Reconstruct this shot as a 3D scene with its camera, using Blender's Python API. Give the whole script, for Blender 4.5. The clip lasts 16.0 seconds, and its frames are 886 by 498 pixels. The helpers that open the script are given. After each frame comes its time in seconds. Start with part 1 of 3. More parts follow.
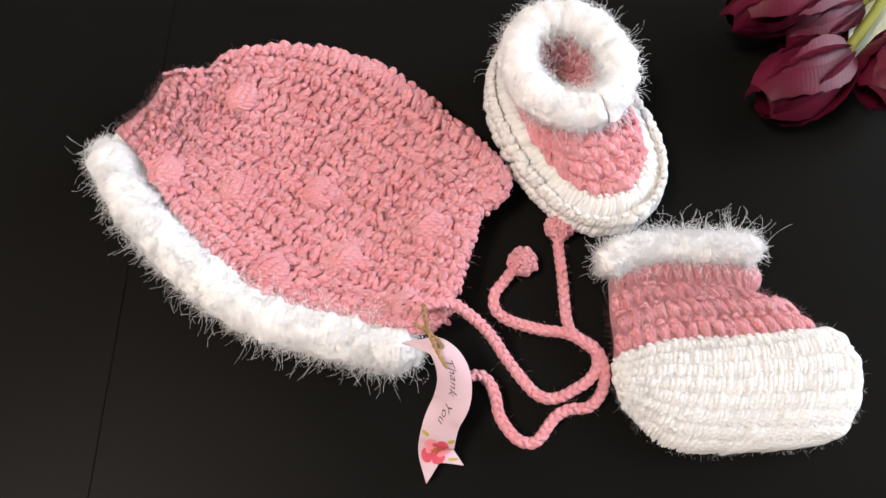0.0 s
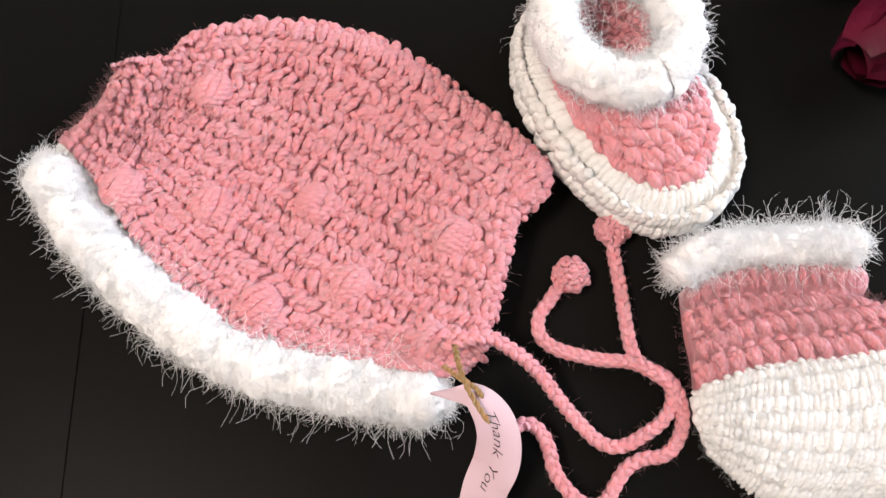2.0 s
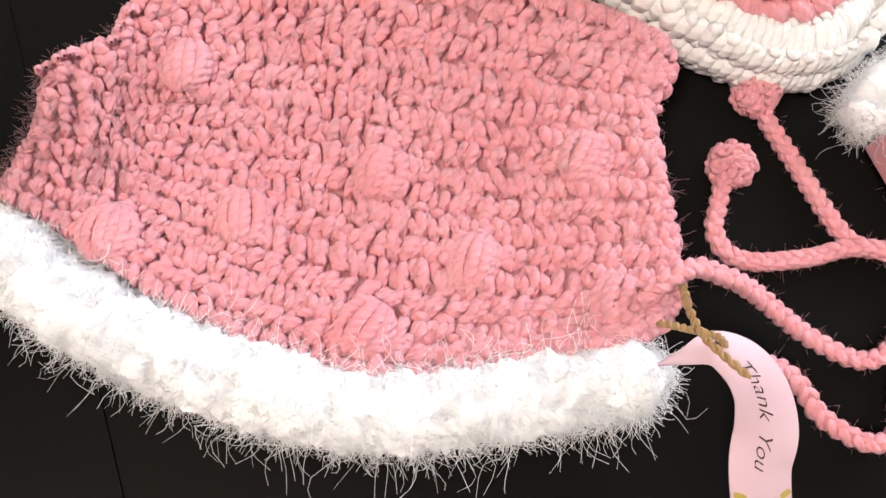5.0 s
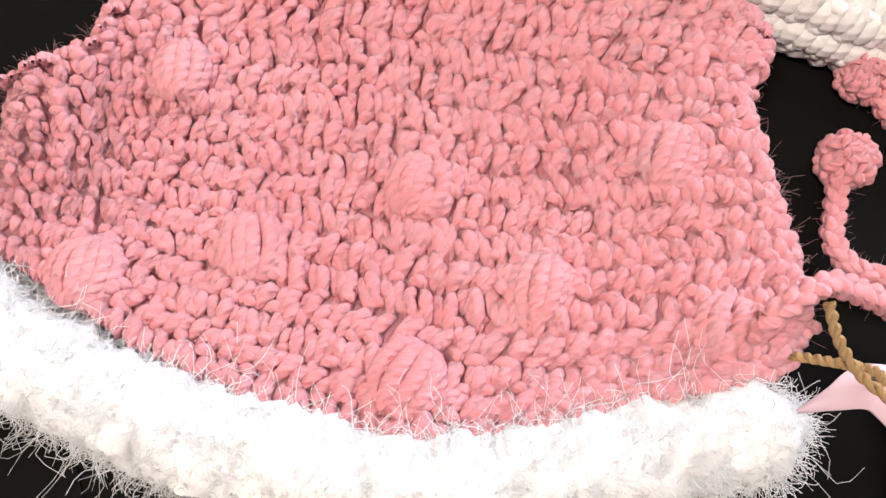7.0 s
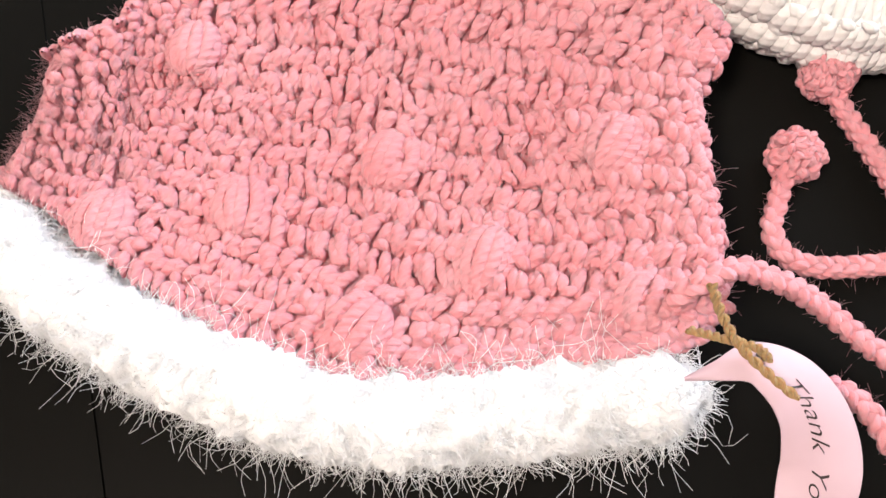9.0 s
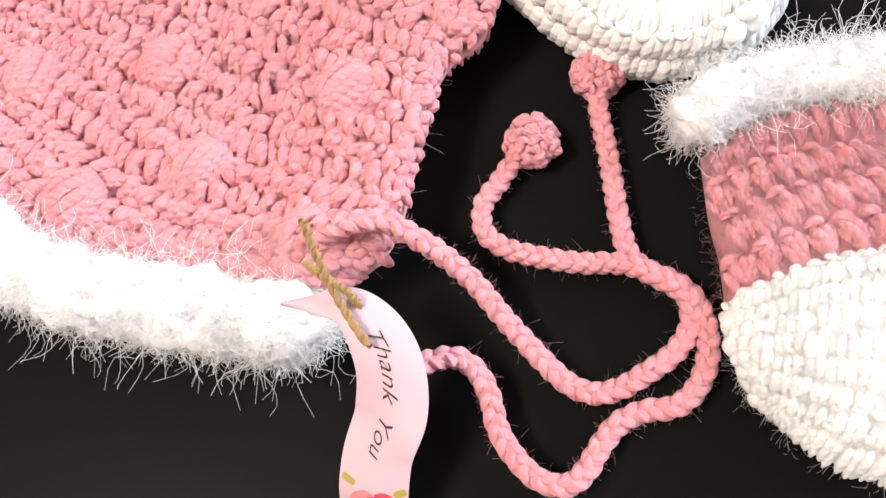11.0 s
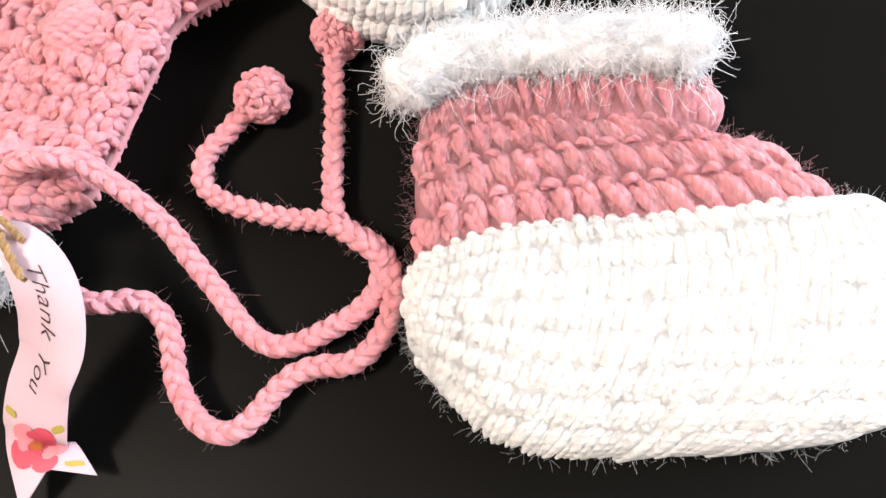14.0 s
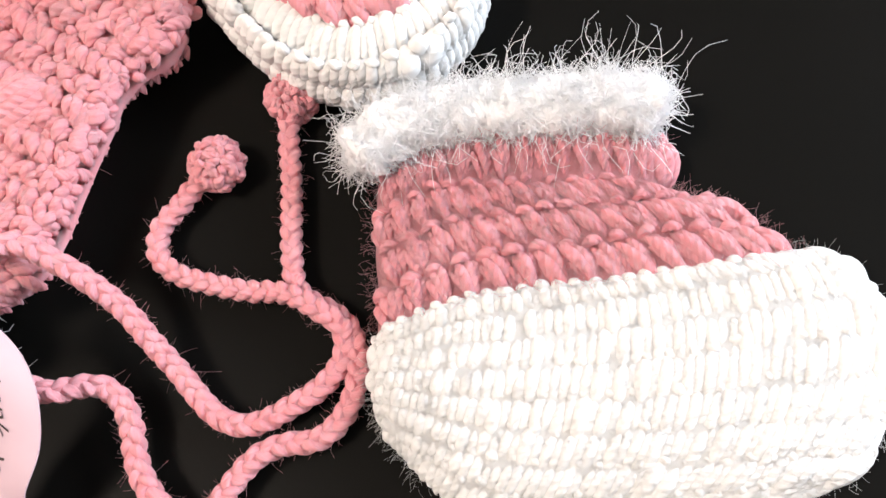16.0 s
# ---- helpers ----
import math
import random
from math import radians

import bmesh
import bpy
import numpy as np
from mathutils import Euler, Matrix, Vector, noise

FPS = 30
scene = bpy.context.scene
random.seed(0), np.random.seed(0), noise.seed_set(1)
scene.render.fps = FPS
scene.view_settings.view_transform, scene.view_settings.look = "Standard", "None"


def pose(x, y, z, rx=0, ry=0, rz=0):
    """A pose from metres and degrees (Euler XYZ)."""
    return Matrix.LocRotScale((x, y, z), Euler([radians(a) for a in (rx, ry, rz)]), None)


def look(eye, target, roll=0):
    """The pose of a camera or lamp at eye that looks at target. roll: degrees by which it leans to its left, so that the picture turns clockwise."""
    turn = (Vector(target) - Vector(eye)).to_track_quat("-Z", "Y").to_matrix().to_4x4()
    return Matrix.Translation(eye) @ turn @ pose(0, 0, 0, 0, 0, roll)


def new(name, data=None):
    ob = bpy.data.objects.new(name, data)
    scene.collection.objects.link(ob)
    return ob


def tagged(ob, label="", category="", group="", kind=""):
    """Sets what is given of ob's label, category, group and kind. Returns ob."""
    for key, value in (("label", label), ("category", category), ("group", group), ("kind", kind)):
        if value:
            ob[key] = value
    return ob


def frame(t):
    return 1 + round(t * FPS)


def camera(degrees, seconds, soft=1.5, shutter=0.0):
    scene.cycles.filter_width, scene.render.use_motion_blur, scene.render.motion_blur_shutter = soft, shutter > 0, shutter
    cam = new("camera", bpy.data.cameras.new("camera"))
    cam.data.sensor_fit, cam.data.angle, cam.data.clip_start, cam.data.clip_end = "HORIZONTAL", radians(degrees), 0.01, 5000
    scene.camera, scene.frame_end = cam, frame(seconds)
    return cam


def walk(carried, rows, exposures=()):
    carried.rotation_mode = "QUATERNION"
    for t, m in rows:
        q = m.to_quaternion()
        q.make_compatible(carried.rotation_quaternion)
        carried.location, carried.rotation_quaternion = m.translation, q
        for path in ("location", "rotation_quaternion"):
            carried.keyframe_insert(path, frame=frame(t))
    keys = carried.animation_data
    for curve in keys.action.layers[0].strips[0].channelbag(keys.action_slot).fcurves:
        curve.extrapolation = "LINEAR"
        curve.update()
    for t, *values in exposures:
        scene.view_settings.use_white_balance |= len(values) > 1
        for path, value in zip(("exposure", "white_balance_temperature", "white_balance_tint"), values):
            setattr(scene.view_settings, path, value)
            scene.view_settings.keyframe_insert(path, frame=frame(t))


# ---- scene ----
cam = camera(58.0, 16.0, soft=1.5)
PATH = [
    (0, (0.115, -0.095, 3.137), (0.157, 0.607, 1.264), 5.28),
    (0.5, (0.141, -0.033, 3.173), (0.151, 0.633, 1.287), 2.84),
    (1, (0.138, 0.000, 3.159), (0.143, 0.658, 1.270), 2.57),
    (1.5, (0.101, 0.026, 2.916), (0.136, 0.734, 1.046), 4.06),
    (2, (0.046, 0.267, 2.590), (0.080, 0.902, 0.694), 1.80),
    (2.5, (-0.061, 0.361, 2.264), (0.061, 0.992, 0.370), 5.91),
    (3, (-0.187, 0.386, 2.180), (-0.007, 1.026, 0.294), 5.55),
    (3.5, (-0.425, 0.368, 2.149), (-0.142, 1.024, 0.281), 9.95),
    (4, (-0.520, 0.385, 2.046), (-0.255, 0.965, 0.150), 7.77),
    (6.5, (-0.502, 0.580, 1.590), (-0.204, 1.287, -0.257), 1.27),
    (7, (-0.532, 0.562, 1.502), (-0.267, 1.308, -0.335), -2.58),
    (7.5, (-0.571, 0.523, 1.527), (-0.349, 1.295, -0.304), -5.77),
    (8, (-0.615, 0.489, 1.584), (-0.383, 1.251, -0.250), -4.50),
    (10.5, (0.416, 0.243, 1.697), (0.105, 0.936, -0.154), -30.34),
    (11, (0.525, 0.179, 1.638), (0.274, 0.881, -0.218), -21.83),
    (11.5, (0.671, 0.147, 1.565), (0.420, 0.861, -0.287), -19.04),
    (12, (0.816, 0.163, 1.539), (0.567, 0.861, -0.319), -18.27),
    (12.5, (0.877, 0.152, 1.512), (0.647, 0.827, -0.356), -16.95),
    (13, (0.942, 0.129, 1.524), (0.710, 0.798, -0.346), -17.20),
    (13.5, (0.990, 0.129, 1.555), (0.777, 0.820, -0.310), -15.45),
    (14, (1.113, 0.133, 1.556), (0.885, 0.797, -0.316), -17.08),
    (14.5, (1.208, 0.130, 1.558), (0.982, 0.815, -0.307), -16.54),
    (15, (1.255, 0.163, 1.555), (1.051, 0.842, -0.315), -15.54),
    (15.5, (1.226, 0.189, 1.554), (1.024, 0.857, -0.321), -16.16),
    (16, (1.120, 0.241, 1.578), (0.976, 0.936, -0.292), -12.73),
]
# rows are in decimetres: seconds, eye, target, roll
walk(cam, [(t, look(Vector(e) / 10, Vector(g) / 10, r)) for t, e, g, r in PATH], exposures=[(0.0, -0.42), (1.0, -0.42), (3.0, -0.26), (8.0, -0.18), (10.5, 0.02), (14.0, 0.02), (16.0, -0.14)])

# ---------------------------------------------------------------- light
world = bpy.data.worlds.new("sky")
scene.world = world
world.use_nodes = True
wn = world.node_tree
sky = wn.nodes.new("ShaderNodeTexSky")
sky.sky_type, sky.sun_disc = "NISHITA", False
sky.sun_elevation, sky.sun_rotation = radians(35), radians(60)
wn.links.new(sky.outputs[0], wn.nodes["Background"].inputs[0])
wn.nodes["Background"].inputs[1].default_value = 0.1


def window_lamp(name, where, target, width, height, watts, colour):
    data = bpy.data.lights.new(name, "AREA")
    data.shape, data.size, data.size_y, data.energy, data.color = "RECTANGLE", width, height, watts, colour
    ob = new(name, data)
    ob.matrix_world = look(where, target)
    return ob


window_lamp("window_daylight", (1.93, 0.75, 0.75), (0.0, 0.1, 0.0), 1.5, 1.3, 92, (0.80, 0.88, 1.0))
window_lamp("ceiling_lamp_light", (-0.70, -0.18, 1.60), (-0.05, 0.08, 0.0), 0.45, 0.45, 50, (1.0, 0.84, 0.73))


# ---------------------------------------------------------------- materials
def material(name, colour, rough=0.8, metal=0.0):
    m = bpy.data.materials.new(name)
    m.use_nodes = True
    b = m.node_tree.nodes["Principled BSDF"]
    b.inputs["Base Color"].default_value = (*colour, 1)
    b.inputs["Roughness"].default_value = rough
    b.inputs["Metallic"].default_value = metal
    return m, m.node_tree, b


def math_node(nt, op, a, b=None):
    n = nt.nodes.new("ShaderNodeMath")
    n.operation = op
    for k, v in enumerate((a, b)):
        if v is None:
            continue
        if isinstance(v, (int, float)):
            n.inputs[k].default_value = v
        else:
            nt.links.new(v, n.inputs[k])
    return n.outputs[0]


def noise_node(nt, vec, scale, detail=3.0):
    n = nt.nodes.new("ShaderNodeTexNoise")
    n.inputs["Scale"].default_value, n.inputs["Detail"].default_value = scale, detail
    if vec is not None:
        nt.links.new(vec, n.inputs["Vector"])
    return n.outputs["Fac"]


def mix_colour(nt, fac, a, b):
    n = nt.nodes.new("ShaderNodeMix")
    n.data_type = "RGBA"
    for k, v in ((0, fac), (6, a), (7, b)):
        if isinstance(v, tuple):
            n.inputs[k].default_value = (*v, 1)
        elif isinstance(v, (int, float)):
            n.inputs[k].default_value = v
        else:
            nt.links.new(v, n.inputs[k])
    return n.outputs[2]


def bump(nt, bsdf, height, strength, distance):
    n = nt.nodes.new("ShaderNodeBump")
    n.inputs["Strength"].default_value, n.inputs["Distance"].default_value = strength, distance
    nt.links.new(height, n.inputs["Height"])
    nt.links.new(n.outputs[0], bsdf.inputs["Normal"])


def yarn(name, light, dark, ply=520.0, sheen=0.12, depth=0.0006, bleed=(1.0, 0.35, 0.35)):
    """Plied wool: the plies wind round each strand along its UV."""
    m, nt, b = material(name, light, 0.85)
    uv = nt.nodes.new("ShaderNodeUVMap").outputs[0]
    sep = nt.nodes.new("ShaderNodeSeparateXYZ")
    nt.links.new(uv, sep.inputs[0])
    turn = math_node(nt, "ADD", math_node(nt, "MULTIPLY", sep.outputs[0], ply), math_node(nt, "MULTIPLY", sep.outputs[1], 3.0))
    ply_wave = math_node(nt, "POWER", math_node(nt, "SINE", math_node(nt, "MULTIPLY", turn, math.pi)), 2.0)
    streak = nt.nodes.new("ShaderNodeCombineXYZ")
    nt.links.new(math_node(nt, "MULTIPLY", sep.outputs[0], 700.0), streak.inputs[0])
    nt.links.new(math_node(nt, "MULTIPLY", turn, 5.0), streak.inputs[1])
    fibre = noise_node(nt, streak.outputs[0], 1.0, 3.0)
    obj = nt.nodes.new("ShaderNodeTexCoord").outputs["Object"]
    fuzz = noise_node(nt, obj, 2600.0, 4.0)
    broad = noise_node(nt, obj, 60.0, 2.0)
    tone = math_node(nt, "ADD", math_node(nt, "MULTIPLY", broad, 0.6), math_node(nt, "MULTIPLY", fibre if ply else fuzz, 0.4))
    nt.links.new(mix_colour(nt, tone, dark, light), b.inputs["Base Color"])
    b.inputs["Sheen Weight"].default_value, b.inputs["Sheen Roughness"].default_value = sheen, 0.45
    b.inputs["Specular IOR Level"].default_value = 0.12
    if ply:
        b.inputs["Subsurface Weight"].default_value, b.inputs["Subsurface Scale"].default_value = 0.3, 0.0012
        b.inputs["Subsurface Radius"].default_value = bleed
    bump(nt, b, math_node(nt, "ADD", math_node(nt, "MULTIPLY", ply_wave, 0.7), math_node(nt, "ADD", math_node(nt, "MULTIPLY", fibre, 0.75), math_node(nt, "MULTIPLY", fuzz, 0.3))), 0.8, depth)
    return m


PINK = yarn("dusty_pink_wool", (0.84, 0.445, 0.485), (0.64, 0.215, 0.24))
WHITE = yarn("white_wool", (0.82, 0.82, 0.805), (0.76, 0.76, 0.745), depth=0.00025, bleed=(1.0, 1.0, 1.0))
FUR, _, fb = material("white_eyelash_fibre", (0.95, 0.955, 0.96), 0.6)
fur_tree = FUR.node_tree
glow_through = fur_tree.nodes.new("ShaderNodeBsdfTranslucent")
glow_through.inputs[0].default_value = (0.94, 0.945, 0.95, 1)
fur_mix = fur_tree.nodes.new("ShaderNodeMixShader")
fur_mix.inputs[0].default_value = 0.45
fur_tree.links.new(fb.outputs[0], fur_mix.inputs[1])
fur_tree.links.new(glow_through.outputs[0], fur_mix.inputs[2])
fur_tree.links.new(fur_mix.outputs[0], fur_tree.nodes["Material Output"].inputs[0])
CORE = yarn("white_fur_core", (0.92, 0.925, 0.93), (0.88, 0.885, 0.89), depth=0.0002, bleed=(1.0, 1.0, 1.0))
TWINE = yarn("jute_twine", (0.50, 0.33, 0.16), (0.36, 0.22, 0.10), ply=700.0, sheen=0.1)

TABLE, nt, b = material("black_tabletop", (0.010, 0.0095, 0.009), 0.32)
obj = nt.nodes.new("ShaderNodeTexCoord").outputs["Object"]
grime = noise_node(nt, obj, 9.0, 4.0)
speck = noise_node(nt, obj, 900.0, 3.0)
nt.links.new(mix_colour(nt, grime, (0.0045, 0.0045, 0.0041), (0.0088, 0.0084, 0.0075)), b.inputs["Base Color"])
nt.links.new(math_node(nt, "ADD", math_node(nt, "MULTIPLY", grime, 0.12), 0.30), b.inputs["Roughness"])
bump(nt, b, speck, 0.12, 0.0002)
b.inputs["Specular IOR Level"].default_value = 0.026

CARD, nt, b = material("pale_pink_card", (0.80, 0.60, 0.66), 0.5)
card_noise = noise_node(nt, nt.nodes.new("ShaderNodeTexCoord").outputs["Object"], 120.0, 4.0)
nt.links.new(mix_colour(nt, card_noise, (0.60, 0.42, 0.48), (0.66, 0.48, 0.53)), b.inputs["Base Color"])
INK = material("dark_brown_ink", (0.035, 0.02, 0.02), 0.5)[0]
ROSE = material("printed_rose_red", (0.62, 0.07, 0.11), 0.5)[0]
ROSE_LIGHT = material("printed_rose_pink", (0.78, 0.26, 0.30), 0.5)[0]
LEAF_PRINT = material("printed_leaf_ochre", (0.42, 0.33, 0.06), 0.5)[0]
ROSE_HEART = material("printed_rose_heart", (0.50, 0.13, 0.03), 0.5)[0]

PETAL, nt, b = material("wine_red_fabric_petal", (0.20, 0.010, 0.04), 0.5)
obj = nt.nodes.new("ShaderNodeTexCoord").outputs["Object"]
vein = nt.nodes.new("ShaderNodeTexWave")
vein.inputs["Scale"].default_value, vein.inputs["Distortion"].default_value = 160.0, 3.0
nt.links.new(obj, vein.inputs["Vector"])
nt.links.new(mix_colour(nt, noise_node(nt, obj, 45.0), (0.035, 0.0015, 0.006), (0.15, 0.008, 0.034)), b.inputs["Base Color"])
b.inputs["Specular IOR Level"].default_value = 0.2
bump(nt, b, vein.outputs["Fac"], 0.12, 0.0003)
STEM = yarn("green_plastic_stem", (0.27, 0.27, 0.06), (0.20, 0.21, 0.045), ply=0.0, sheen=0.0)
PALE_LEAF = yarn("pale_fabric_leaf", (0.72, 0.74, 0.60), (0.52, 0.58, 0.42), ply=0.0, sheen=0.1)
WALL = yarn("cream_plaster", (0.66, 0.64, 0.61), (0.60, 0.58, 0.55), ply=0.0, sheen=0.0)
FLOOR = yarn("oak_floor", (0.30, 0.19, 0.10), (0.22, 0.13, 0.07), ply=0.0, sheen=0.0)
FRAME = material("white_window_paint", (0.80, 0.80, 0.78), 0.4)[0]
LAMP_GLASS, nt, b = material("lit_lamp_glass", (0.9, 0.85, 0.8), 0.4)
b.inputs["Emission Color"].default_value, b.inputs["Emission Strength"].default_value = (1, 0.85, 0.7, 1), 3.0


# ---------------------------------------------------------------- mesh helpers
class Shape:
    """Vertices, faces and UVs, gathered and then linked as one mesh."""

    def __init__(self):
        self.v, self.f, self.uv, self.n = [], [], [], 0

    def grid(self, pts, uv, wrap=False):
        """pts: rows x columns x 3."""
        r, c = pts.shape[:2]
        k = self.n + np.arange(r * c).reshape(r, c)
        self.v.append(pts.reshape(-1, 3))
        self.uv.append(uv.reshape(-1, 2))
        self.n += r * c
        a, b, d, e = k[:-1, :-1], k[:-1, 1:], k[1:, 1:], k[1:, :-1]
        self.f.append(np.stack([a, b, d, e], -1).reshape(-1, 4))

    def mesh(self, name, mat, smooth=True):
        me = bpy.data.meshes.new(name)
        v, f, uv = np.concatenate(self.v), np.concatenate(self.f), np.concatenate(self.uv)
        me.vertices.add(len(v))
        me.vertices.foreach_set("co", v.astype(np.float32).ravel())
        me.loops.add(f.size)
        me.loops.foreach_set("vertex_index", f.astype(np.int32).ravel())
        me.polygons.add(len(f))
        me.polygons.foreach_set("loop_start", np.arange(0, f.size, 4, dtype=np.int32))
        me.uv_layers.new(name="UVMap").data.foreach_set("uv", uv[f.ravel()].astype(np.float32).ravel())
        me.update(calc_edges=True)
        me.validate()
        me.polygons.foreach_set("use_smooth", [smooth] * len(me.polygons))
        me.materials.append(mat)
        return me


def part(name, shape, mat, parent=None, label="", smooth=True):
    ob = new(name, shape.mesh(name, mat, smooth))
    ob.parent = parent
    if label:
        ob["label"] = label
    return ob


def thing(name, label, category, where=(0, 0, 0), group="", kind=""):
    return tagged(new(name), label, category, group, kind)


def spline(points, n, closed=False):
    """n points, evenly spaced along a smooth curve through the given ones."""
    p = np.array(points, float)
    p = np.vstack([p[-1], p, p[0], p[1]]) if closed else np.vstack([2 * p[0] - p[1], p, 2 * p[-1] - p[-2]])
    out = []
    for i in range(1, len(p) - 2):
        t = np.linspace(0, 1, 24, endpoint=False)[:, None]
        a, b, c, d = p[i - 1], p[i], p[i + 1], p[i + 2]
        out.append(0.5 * (2 * b + (c - a) * t + (2 * a - 5 * b + 4 * c - d) * t ** 2 + (3 * b - a - 3 * c + d) * t ** 3))
    out = np.vstack([*out, p[-2][None]])
    s = np.concatenate([[0], np.cumsum(np.linalg.norm(np.diff(out, axis=0), axis=1))])
    g = np.linspace(0, s[-1], n)
    return np.stack([np.interp(g, s, out[:, k]) for k in range(out.shape[1])], -1)


def unit(a):
    return a / np.maximum(np.linalg.norm(a, axis=-1, keepdims=True), 1e-12)


def tubes(shape, paths, radii, sides=6, normal=None, u0=None):
    """Many tubes at once. paths: m x k x 3, radii: m x k."""
    m, k, _ = paths.shape
    tan = unit(np.gradient(paths, axis=1))
    ref = np.broadcast_to(np.array([0.13, 0.21, 1.0]) if normal is None else normal, paths.shape)
    side = unit(np.cross(tan, ref))
    up = np.cross(side, tan)
    ang = np.linspace(0, 2 * math.pi, sides + 1)
    ring = side[:, :, None] * np.cos(ang)[None, None, :, None] + up[:, :, None] * np.sin(ang)[None, None, :, None]
    pts = paths[:, :, None] + ring * radii[:, :, None, None]
    step = np.linalg.norm(np.diff(paths, axis=1), axis=2)
    u = np.concatenate([np.zeros((m, 1)), np.cumsum(step, axis=1)], axis=1) + (0 if u0 is None else u0[:, None])
    uv = np.stack([np.broadcast_to(u[:, :, None], pts.shape[:3]), np.broadcast_to(ang / (2 * math.pi), pts.shape[:3])], -1)
    r, c = k, sides + 1
    idx = shape.n + np.arange(m * r * c).reshape(m, r, c)
    a, b, d, e = idx[:, :-1, :-1], idx[:, :-1, 1:], idx[:, 1:, 1:], idx[:, 1:, :-1]
    shape.v.append(pts.reshape(-1, 3))
    shape.uv.append(uv.reshape(-1, 2))
    shape.f.append(np.stack([a, b, d, e], -1).reshape(-1, 4))
    shape.n += m * r * c


RNG = np.random.default_rng(7)

# strands of one stitch: start (a, b), end (a, b), belly, radius; a along the row, b across it, in stitch units
FRONT = (((-0.48, 0.34), (0.00, -0.60), 0.28, 0.26), ((-0.12, 0.50), (0.26, -0.58), 0.34, 0.28), ((0.30, 0.46), (0.42, -0.40), 0.24, 0.24), ((-0.46, 0.54), (0.20, 0.42), 0.32, 0.24))
BACK = tuple(((-a[0], a[1]), (-b[0], b[1]), belly, radius) for a, b, belly, radius in FRONT)
FAN = (((-0.44, 0.26), (0.10, -0.52), 0.22, 0.18), ((-0.22, 0.46), (0.22, -0.50), 0.30, 0.20), ((0.10, 0.50), (0.34, -0.34), 0.28, 0.19), ((-0.42, 0.44), (0.36, 0.46), 0.30, 0.18), ((0.40, 0.40), (0.46, -0.30), 0.16, 0.16))
SOFT = (((-0.40, -0.62), (0.04, 0.62), 0.22, 0.37), ((0.06, -0.60), (0.50, 0.60), 0.20, 0.36), ((-0.30, 0.58), (0.34, 0.44), 0.20, 0.26))
VEE = (((-0.50, 0.72), (0.03, -0.56), 0.20, 0.31), ((0.50, 0.72), (-0.03, -0.56), 0.22, 0.31))


def stitches(shape, surface, s, v, ds, dv, kind, bulk=1.0, jitter=0.28, seed=0):
    """Stitches at the (s, v) of a surface(s, v) -> points."""
    rng = np.random.default_rng(seed)
    s, v = np.atleast_1d(s).astype(float), np.broadcast_to(np.atleast_1d(v), np.shape(s)).astype(float)
    e = 1e-3
    p = surface(s, v)
    pa = (surface(s + e, v) - surface(s - e, v)) / (2 * e)
    pb = (surface(s, v + e) - surface(s, v - e)) / (2 * e)
    w, h = np.linalg.norm(pa, axis=1) * ds, np.linalg.norm(pb, axis=1) * dv
    nrm = unit(np.cross(pa, pb))
    ta, tb = unit(pa), unit(pb)
    k = 8
    t = np.linspace(0, 1, k)
    size = np.minimum(w, h * 1.15)
    for start, end, belly, rad in kind:
        j = rng.normal(0, jitter, (4, len(s)))
        a0, b0, a1, b1 = start[0] + j[0] * 0.5, start[1] + j[1] * 0.5, end[0] + j[2] * 0.5, end[1] + j[3] * 0.5
        a = a0[:, None] + (a1 - a0)[:, None] * t
        b = b0[:, None] + (b1 - b0)[:, None] * t + 0.08 * np.sin(t * math.pi)
        lift = (np.sin(t * math.pi) ** 0.8)[None] * (belly * (1 + rng.normal(0, 0.18, len(s))))[:, None] * size[:, None] - 0.12 * size[:, None]
        path = p[:, None] + ta[:, None] * (a * w[:, None])[..., None] + tb[:, None] * (b * h[:, None])[..., None] + nrm[:, None] * lift[..., None]
        fat = (0.22 + 0.78 * np.sin(t * math.pi) ** 0.7)[None] * (rad * bulk * (1 + rng.normal(0, 0.08, len(s))))[:, None] * size[:, None]
        tubes(shape, path, np.broadcast_to(fat, path.shape[:2]), 7, nrm[:, None], rng.uniform(0, 1, len(s)))


def row_of_stitches(parent, mat, surface, s, v, ds, dv, kind, bulk=1.0, jitter=0.24, seed=0):
    """Each stitch of a row as a piece of its own."""
    for k, x in enumerate(np.atleast_1d(s)):
        sh = Shape()
        stitches(sh, surface, [x], [np.broadcast_to(v, np.shape(s))[k]], ds, dv, kind, bulk, jitter, seed * 1000 + k)
        part("stitch", sh, mat, parent)


def fuzz(parent, mat, points, normals, count, length, seed, radius=0.00003):
    """Loose wool hairs that stand off a surface."""
    rng = np.random.default_rng(seed)
    i = rng.integers(0, len(points), count)
    way = unit(normals[i] + rng.normal(0, 0.8, (count, 3)))
    bend = rng.normal(0, 0.8, (count, 3))
    t = np.linspace(0, 1, 5)
    size = length * rng.uniform(0.4, 1.2, count)
    path = points[i][:, None] + rng.normal(0, 0.0008, (count, 1, 3)) + (way[:, None] * t[:, None] + bend[:, None] * t[:, None] ** 2 * 0.6) * size[:, None, None]
    path[..., 2] = np.maximum(path[..., 2], 0.0003)
    sh = Shape()
    tubes(sh, path, np.full((count, 5), radius), 3)
    tagged(part("wool_fuzz", sh, mat, parent), kind="stuff")


